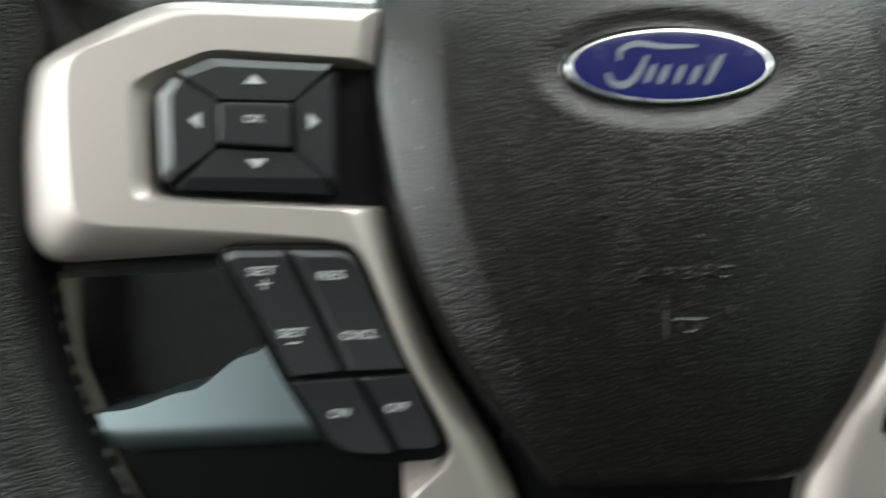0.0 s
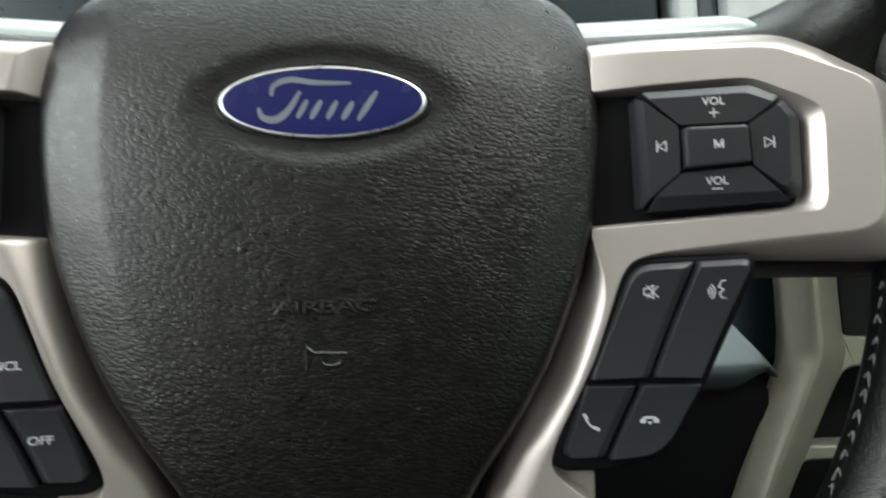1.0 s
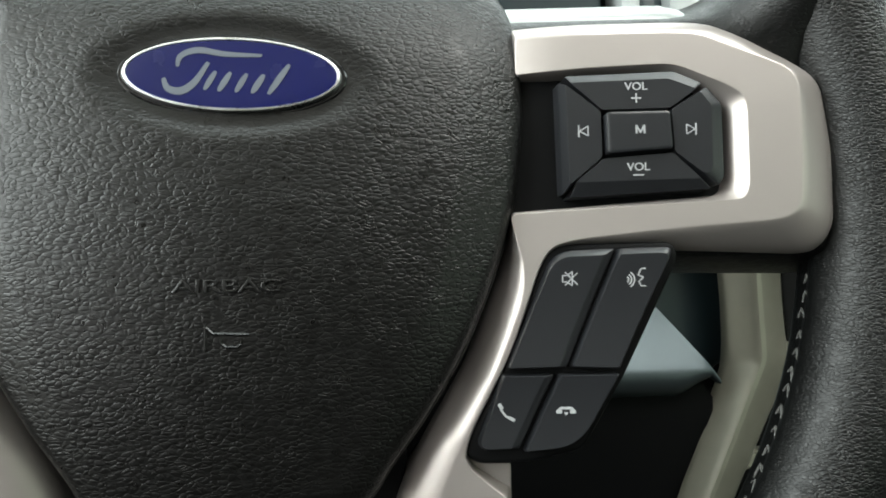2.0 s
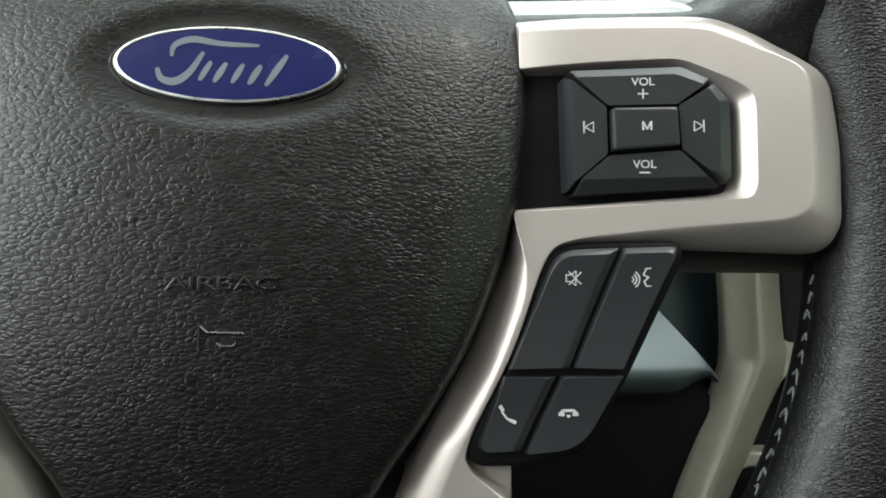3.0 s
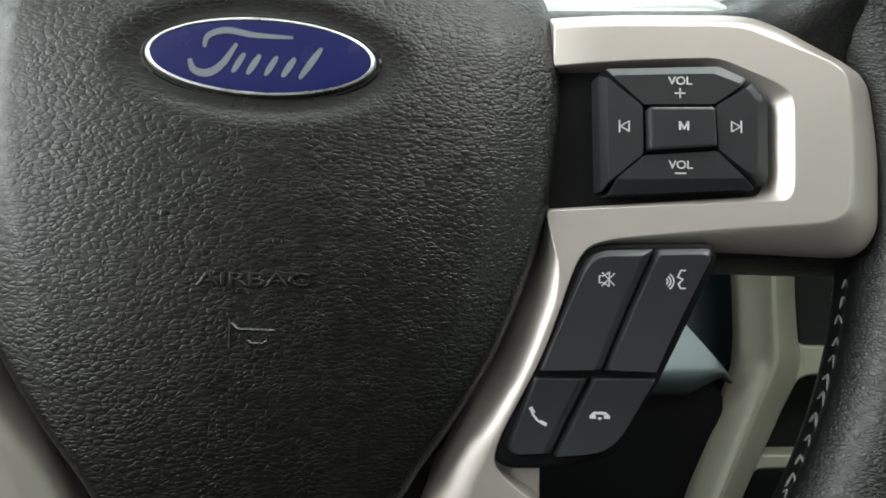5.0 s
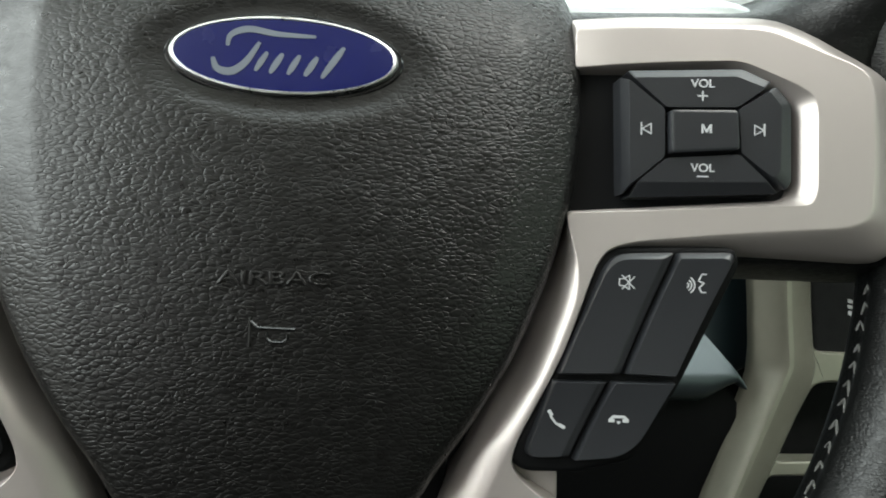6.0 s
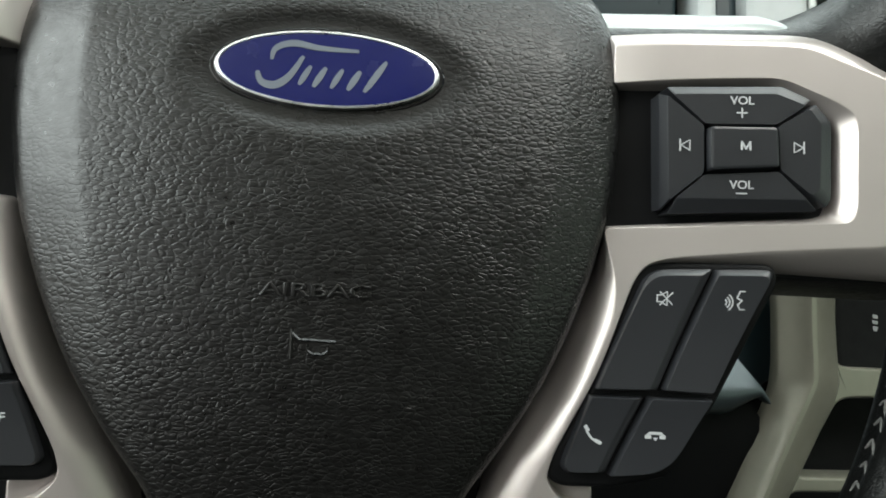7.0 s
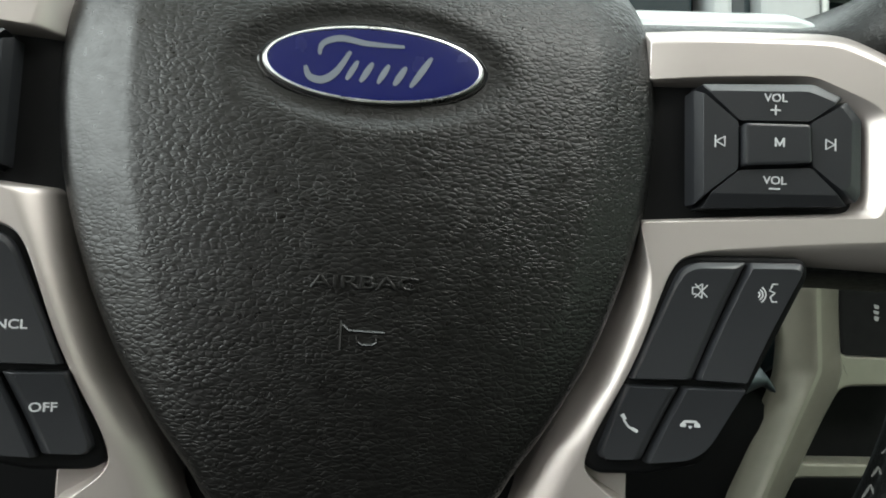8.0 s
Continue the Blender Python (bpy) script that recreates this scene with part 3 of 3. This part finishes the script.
printed(keys["upper_inner"], shapes(stroke([(x - 0.0019, z + 0.0009), (x - 0.0008, z + 0.0009), (x + 0.0007, z + 0.0019), (x + 0.0007, z - 0.0019), (x - 0.0008, z - 0.0009), (x - 0.0019, z - 0.0009), (x - 0.0019, z + 0.0009)], 0.0003)
        + stroke([(x - 0.0012, z + 0.0018), (x + 0.0021, z - 0.0016)], 0.0003) + stroke([(x - 0.0012, z - 0.0018), (x + 0.0021, z + 0.0016)], 0.0003), LIFT, pod_face("upper_inner")), "white mute symbol")
x, z = 0.1088, -0.0545
printed(keys["upper_outer"], shapes(stroke(arc(x - 0.0024, z - 0.0004, 0.0008, -55, 55), 0.00035) + stroke(arc(x - 0.0024, z - 0.0004, 0.0016, -55, 55), 0.00035) + stroke(arc(x - 0.0024, z - 0.0004, 0.0024, -55, 55), 0.00035)
        + stroke([(x + 0.0030, z + 0.0026), (x + 0.0018, z + 0.0026), (x + 0.0010, z + 0.0008), (x + 0.0024, z + 0.0002), (x + 0.0012, z - 0.0010), (x + 0.0018, z - 0.0022), (x + 0.0030, z - 0.0022)], 0.00035), LIFT, pod_face("upper_outer")), "white voice symbol")
x, z = 0.0734, -0.0910
receiver = [(x - 0.0019, z + 0.0022), (x - 0.0017, z + 0.0006), (x - 0.0004, z - 0.0012), (x + 0.0018, z - 0.0022)]
printed(keys["lower_inner"], shapes(stroke(receiver, 0.00055) + stroke([(x - 0.0022, z + 0.0020), (x - 0.0014, z + 0.0010)], 0.0009) + stroke([(x + 0.0006, z - 0.0016), (x + 0.0018, z - 0.0022)], 0.0009), LIFT, pod_face("lower_inner")), "white phone receiver symbol")
x, z = 0.0893, -0.0908
printed(keys["lower_outer"], shapes(stroke([(x - 0.0022, z), (x - 0.0014, z + 0.0008), (x + 0.0014, z + 0.0008), (x + 0.0022, z)], 0.0007) + stroke([(x - 0.0024, z - 0.0002), (x - 0.0013, z - 0.0002)], 0.0009)
        + stroke([(x + 0.0013, z - 0.0002), (x + 0.0024, z - 0.0002)], 0.0009) + arrow(x, z - 0.0008, 0, -1, 0.0012, 0.0009), LIFT, pod_face("lower_outer")), "white hang-up symbol")

keys = spoke(-1)
printed(keys["mid"], lettering("OK", -0.1124, -0.0114, 0.0021, LIFT, MID, 0.0048, 0.01), "white lettering", True)
printed(keys["up"], shapes(arrow(-0.1124, -0.0005, 0, 1, 0.0050, 0.0026), LIFT, UP), "white arrow", True)
printed(keys["down"], shapes(arrow(-0.1124, -0.0230, 0, -1, 0.0050, 0.0026), LIFT, UP), "white arrow", True)
printed(keys["in"], shapes(arrow(-0.0974, -0.0116, 1, 0, 0.0046, 0.0026), LIFT, UP), "white arrow", True)
printed(keys["out"], shapes(arrow(-0.1274, -0.0116, -1, 0, 0.0046, 0.0026), LIFT, UP), "white arrow", True)
for key, word, x, z, wide in (("upper_outer", "SET", -0.1106, -0.0514, 0.0070), ("upper_outer", "SET", -0.1036, -0.0679, 0.0070), ("upper_inner", "RES", -0.0930, -0.0532, 0.0070),
                              ("upper_inner", "CNCL", -0.0862, -0.0694, 0.0094), ("lower_outer", "ON", -0.0922, -0.0898, 0.0050), ("lower_inner", "OFF", -0.0768, -0.0895, 0.0062)):
    printed(keys[key], lettering(word, x, z, 0.0023, LIFT, pod_face(key), wide, 0.01), "white lettering")
x, z = -0.1101, -0.0548
printed(keys["upper_outer"], shapes(stroke([(x - 0.0013, z), (x + 0.0013, z)], 0.0004) + stroke([(x, z - 0.0013), (x, z + 0.0013)], 0.0004), LIFT, pod_face("upper_outer")), "white plus sign")
printed(keys["upper_outer"], shapes(stroke([(-0.1048, -0.0706), (-0.1018, -0.0706)], 0.0004), LIFT, pod_face("upper_outer")), "white minus sign")

# The rim: a leather ring with a seam along its inner side.
HUB, RIM_R, TUBE_R, RIM_Y, SEAM = -0.033, 0.186, 0.0175, 0.010, radians(195)
bm = bmesh.new()
rows = []
for k in range(240):
    a = 2 * math.pi * k / 240
    row = []
    for j in range(40):
        b = 2 * math.pi * j / 40
        gap = (b - SEAM + math.pi) % (2 * math.pi) - math.pi
        r = TUBE_R * (1 - 0.10 * math.exp(-(gap / 0.13) ** 2) + 0.03 * math.exp(-((abs(gap) - 0.35) / 0.15) ** 2))
        out = RIM_R + r * math.cos(b) * 0.95
        row.append(bm.verts.new((out * math.cos(a), RIM_Y - r * math.sin(b) * 1.05, HUB + out * math.sin(a))))
    rows.append(row)
for k in range(240):
    for j in range(40):
        bm.faces.new((rows[k][j], rows[(k + 1) % 240][j], rows[(k + 1) % 240][(j + 1) % 40], rows[k][(j + 1) % 40]))
rim = part("rim", bm, HIDE, wheel, "black stitched leather rim", 80)


def stitch_mesh():
    """One V of thread across the seam, 6 mm long."""
    bm = bmesh.new()
    for side in (-1, 1):
        a, b = Vector((side * 0.0001, 0.0003, 0.0012)), Vector((side * 0.0029, 0.0, -0.0022 - side * 0.0003))
        axis = (b - a).normalized()
        u = axis.orthogonal().normalized()
        v = axis.cross(u)
        rings = []
        for p, r in ((a, 0.0002), (a * 0.7 + b * 0.3, 0.00036), (a * 0.3 + b * 0.7, 0.00034), (b, 0.00018)):
            rings.append([bm.verts.new(p + (u * math.cos(q) + v * math.sin(q)) * r) for q in (0, 1.047, 2.094, 3.1416, 4.188, 5.236)])
        for p, q in zip(rings, rings[1:]):
            for k in range(6):
                bm.faces.new((p[k], p[(k + 1) % 6], q[(k + 1) % 6], q[k]))
        bm.faces.new(rings[0])
        bm.faces.new(rings[-1])
    data = bpy.data.meshes.new("stitch")
    finish(bm).to_mesh(data)
    bm.free()
    data.materials.append(THREAD)
    return data


thread = stitch_mesh()
for k in range(180):
    a = 2 * math.pi * (k + 0.5) / 180
    if math.sin(a) > -0.12:
        continue
    r = TUBE_R * 0.925
    out = RIM_R + r * math.cos(SEAM) * 0.95
    ob = new("stitch", thread)
    ob.parent = rim
    radial, along = Vector((math.cos(a), 0, math.sin(a))), Vector((-math.sin(a), 0, math.cos(a)))
    normal = (radial * math.cos(SEAM) - Vector((0, 1, 0)) * math.sin(SEAM)).normalized()
    if math.cos(a) < 0:
        along = -along
    across = along.cross(normal)
    m = Matrix((across, normal, along)).transposed().to_4x4()
    m.translation = (out * math.cos(a), RIM_Y - r * math.sin(SEAM) * 1.05, HUB + out * math.sin(a))
    ob.matrix_local = m @ Matrix.Scale(random.uniform(1.0, 1.3), 4) @ pose(random.uniform(-0.0005, 0.0005), random.uniform(-0.0001, 0.0003), random.uniform(-0.0007, 0.0007), 0, random.uniform(-24, 24), 0)

part("lower_spoke", slab(mm((-48, -100), (48, -100), (40, -150), (30, -205), (-30, -205), (-40, -150)), 0.022, 0.012, 0.002, 0.006, flat), HOUSING, wheel, "black lower spoke")
bm = bmesh.new()
bmesh.ops.create_cone(bm, cap_ends=True, segments=48, radius1=0.055, radius2=0.055, depth=0.08, matrix=pose(0, 0.075, HUB, 90))
part("hub", bm, HOUSING, wheel, "black hub behind the cover")


# ---------------------------------------------------------------- dashboard behind the wheel
def dash_thing(name, bm, mat, label, category, kind=""):
    ob = part(name, bm, mat)
    ob.matrix_world = WHEEL
    return tagged(ob, label, category, kind=kind)


dash_trim = new("dash_trim")
dash_trim.matrix_world = WHEEL
tagged(dash_trim, "champagne trim round the steering column, dim light in its colour", "dash trim")
for side in (-1, 1):
    crest = [(263, -20), (263.6, -60), (264.6, -86), (265, -95), (261, -104), (254.8, -117), (228.8, -173), (221, -190)]
    right_foot = [(281.5, -20), (281.8, -60), (283, -82), (284.5, -96), (281, -109), (273, -123), (249, -170), (240, -190)]
    left_foot = [(246, -20), (248.2, -60), (248.4, -84), (247, -99), (243.5, -109), (239.5, -118), (217, -177), (211, -190)]
    ridge = fillet([Vector(p) for p in mm(*crest, *[(x - 2.6, z) for x, z in reversed(crest)])], 0.004, 4)
    foot = fillet([Vector(p) for p in mm(*right_foot, *reversed(left_foot))], 0.004, 4)
    falls = [0.0092] * 40 + [0.0150] * 40  # the right flank is shallow, the left one runs back further
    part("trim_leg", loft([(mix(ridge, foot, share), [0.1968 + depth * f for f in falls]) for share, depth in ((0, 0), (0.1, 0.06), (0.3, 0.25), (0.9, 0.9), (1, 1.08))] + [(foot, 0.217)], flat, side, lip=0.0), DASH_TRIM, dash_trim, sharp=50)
    upper = fillet([Vector(p) for p in mm((276, -70), (282.4, -74), (283.4, -87), (350, -88), (350, -103), (285, -105), (279, -114), (272, -112))], [0.002, 0.002, 0.007, 0.004, 0.004, 0.008, 0.002, 0.002], 5)
    lower = fillet([Vector(p) for p in mm((256, -143), (262, -143), (259.5, -149.5), (350, -150), (350, -158), (255, -158), (247, -172), (244, -160))], [0.002, 0.002, 0.004, 0.004, 0.004, 0.006, 0.002, 0.002], 5)
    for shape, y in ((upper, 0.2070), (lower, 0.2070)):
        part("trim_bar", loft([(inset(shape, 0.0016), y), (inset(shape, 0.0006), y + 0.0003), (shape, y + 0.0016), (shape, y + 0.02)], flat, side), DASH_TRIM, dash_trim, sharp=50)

switch_panel = dash_thing("switch_panel", slab(mm((284, -20), (350, -20), (350, -92), (288, -92)), 0.2125, 0.02, 0.002, 0.003, flat), DASH, "black dash switch panel with a white symbol", "switch panel")
blobs = [fillet([Vector(p) for p in mm(*q)], 0.0006, 3) for q in (((309, -56), (312.4, -57), (312, -59), (309.2, -58.4)), ((308.6, -59.6), (312.4, -60.2), (312, -62.2), (309, -61.6)), ((309.2, -63), (312.6, -63.6), (311.4, -66.4), (309.2, -65.4)))]
part("print", shapes([[tuple(p) for p in q] for q in blobs], 0.0001, lambda x, z: 0.2125), PRINT, switch_panel, "white symbol")
dash_thing("lower_panel", slab(mm((-360, -15), (360, -15), (360, -330), (-360, -330)), 0.245, 0.02, 0.003, 0.0, flat), DASH, "black plastic panel under the dashboard", "dash panel", "structure")

# Column cover: black lower shell; the round-nosed ledge's pale metal imitates reflected light.
LEDGE_TOP = mm((-240, -126), (-225, -125), (-190, -117), (-160, -100), (-120, -70), (205, -62), (212, -71), (236, -103), (238, -106))
cover = new("column_cover")
cover.matrix_world = WHEEL
tagged(cover, "black steering column cover, reflected light in its ledge's pale colour", "column cover")
for name, mat in (("ledge", COVER), ("lower_shell", HOUSING)):
    bm = bmesh.new()
    rows = []
    for j in range(97):
        x = -0.240 + 0.478 * j / 96
        top = eased(x, LEDGE_TOP)
        edge = min(top - 0.006, -0.132) if x < 0 else min(top - 0.001, -0.099)
        if name == "ledge":
            r = 0.012 * max(0.05, min(1, (0.240 - x) / 0.025, (x + 0.242) / 0.02))
            side = [(0.245, top + 0.001), (0.199 + 0.445 * (top - edge), top)]
            side += [(0.199 + 0.445 * (top - edge) * (1 - v), top + (edge - top) * v) for v in (0.04, 0.35, 0.65, 0.88, 1)]
            side += [(0.199 + r * (0.9135 - math.sin(radians(a))), edge + r * (math.cos(radians(a)) - 0.4067)) for a in range(74, 171, 8)]
        else:
            side = [(0.210, edge - 0.010), (0.211, edge - 0.030), (0.222, edge - 0.10), (0.235, edge - 0.20)]
        rows.append([bm.verts.new((x, y, z)) for y, z in side])
    for a, b in zip(rows, rows[1:]):
        for k in range(len(a) - 1):
            bm.faces.new((a[k], a[k + 1], b[k + 1], b[k]))
    made = bmesh.ops.extrude_face_region(bm, geom=bm.faces[:])
    for v in made["geom"]:
        if isinstance(v, bmesh.types.BMVert):
            v.co.y += 0.005
    part(name, bm, mat, cover, sharp=40)

part("upper_shell", slab(mm((150, -15), (266, -15), (266, -96), (240, -112), (150, -112)), 0.2375, 0.006, 0.003, 0.004, flat), TEAL, cover, "dark blue-grey upper shell")

cluster = new("instrument_cluster")
cluster.matrix_world = WHEEL
tagged(cluster, "dark instrument cluster behind the steering wheel", "instrument cluster")
part("cluster_glass", slab(mm((-190, 20), (146, 20), (146, 150), (-190, 150)), 0.122, 0.01, 0.002, 0.006, flat), GLASS, cluster, "dark glass")
part("cluster_post", slab(mm((156, 20), (166, 20), (161, 150), (151, 150)), 0.118, 0.02, 0.003, 0.002, flat), BRIGHT, cluster, "pale grey post")
stack = new("centre_stack")
stack.matrix_world = WHEEL
tagged(stack, "centre stack with a pale grey panel beside a dark air vent", "centre stack")
part("side_gap", slab(mm((165, 20), (182, 20), (178, 150), (160, 150)), 0.128, 0.109, 0.006, 0.002, flat), TEAL, stack, "blue-black side of the stack")
part("panel", slab(mm((181, 20), (212, 20), (209, 150), (176, 150)), 0.122, 0.115, 0.004, 0.002, flat), BRIGHT, stack, "pale grey panel")
part("panel_edge", slab(mm((212.5, 20), (217, 20), (214, 150), (209.5, 150)), 0.124, 0.113, 0.0015, 0.001, flat), STRIP, stack, "bluish satin edge")
vent = new("air_vent")
vent.matrix_world = WHEEL
tagged(vent, "dark dashboard air vent with bright-edged slats", "air vent")
part("vent_housing", slab(mm((217.5, 20), (330, 20), (330, 170), (215, 170)), 0.160, 0.077, 0.002, 0.002, flat), GLASS, vent, "dark vent housing")
for z in (36, 58, 80, 102, 124, 146):
    part("slat", slab(mm((217, z - 1.4), (329, z - 1.4), (329, z + 1.4), (217, z + 1.4)), 0.126, 0.030, 0.0008, 0.0008, flat), STRIP, vent)
dash_thing("dash_face", slab(mm((-520, 40), (800, 40), (800, -20), (-520, -20)), 0.235, 0.03, 0.004, 0.0, flat), DASH, "black plastic dashboard face", "dashboard", "structure")


# ---------------------------------------------------------------- cab
def structure(name, bm, mat, label):
    return tagged(part(name, bm, mat), label, "cab", kind="structure")


structure("dash_top", box(-0.62, 1.22, 0.15, 0.95, 0.80, 0.84, 0.01), DASH, "black dashboard top under the windshield")
structure("floor", box(-0.66, 1.26, -1.75, 1.05, -0.03, 0.0), FLOOR, "dark carpeted cab floor")
structure("wall_front", box(-0.66, 1.26, 1.0, 1.05, 0.0, 0.84), DASH, "dark firewall behind the dashboard")
# Ceiling with a hole left for the added overhead lamp.
bm = box(-0.66, 0.15, -1.75, 0.05, 1.42, 1.46)
for x0, x1, y0, y1 in ((0.75, 1.26, -1.75, 0.05), (0.15, 0.75, -1.75, -0.37), (0.15, 0.75, 0.04, 0.05)):
    piece = box(x0, x1, y0, y1, 1.42, 1.46)
    data = bpy.data.meshes.new("piece")
    piece.to_mesh(data)
    piece.free()
    bm.from_mesh(data)
    bpy.data.meshes.remove(data)
structure("ceiling", bm, LINER, "grey cloth headliner with an opening made for the overhead light")
for name, x in (("wall_left", -0.66), ("wall_right", 1.22)):
    structure(name, box(x, x + 0.04, -1.75, -0.66 if x < 0 else 1.0, 0.0, 0.86), DOOR, "dark grey door lining")
    structure(name + "_rail", box(x, x + 0.04, -1.75, 0.09, 1.38, 1.42), LINER, "pale rail above the door window")
    structure(name + "_pillar", box(x, x + 0.04, -0.66, -0.56, 0.86, 1.38), LINER, "pale pillar between the side windows")
structure("wall_left_sill", box(-0.66, -0.62, -0.66, 0.24, 0.0, 0.54), DOOR, "dark grey sill of the open driver's door")
structure("wall_left_front", box(-0.66, -0.62, 0.24, 1.0, 0.0, 0.86), DOOR, "dark grey side lining beside the dashboard")
structure("wall_back", box(-0.62, 1.22, -1.75, -1.70, 0.0, 0.80), DASH, "dark back wall of the cab")
structure("wall_back_lining", box(-0.62, 1.22, -1.75, -1.70, 0.80, 1.42), BACK_CLOTH, "dark grey-brown cloth lining of the cab's back")
structure("ground", box(-60, 60, -60, 60, -0.95, -0.9), plastic("asphalt", (0.06, 0.06, 0.06), 0.9, 0.003, 80), "grey asphalt ground outside")
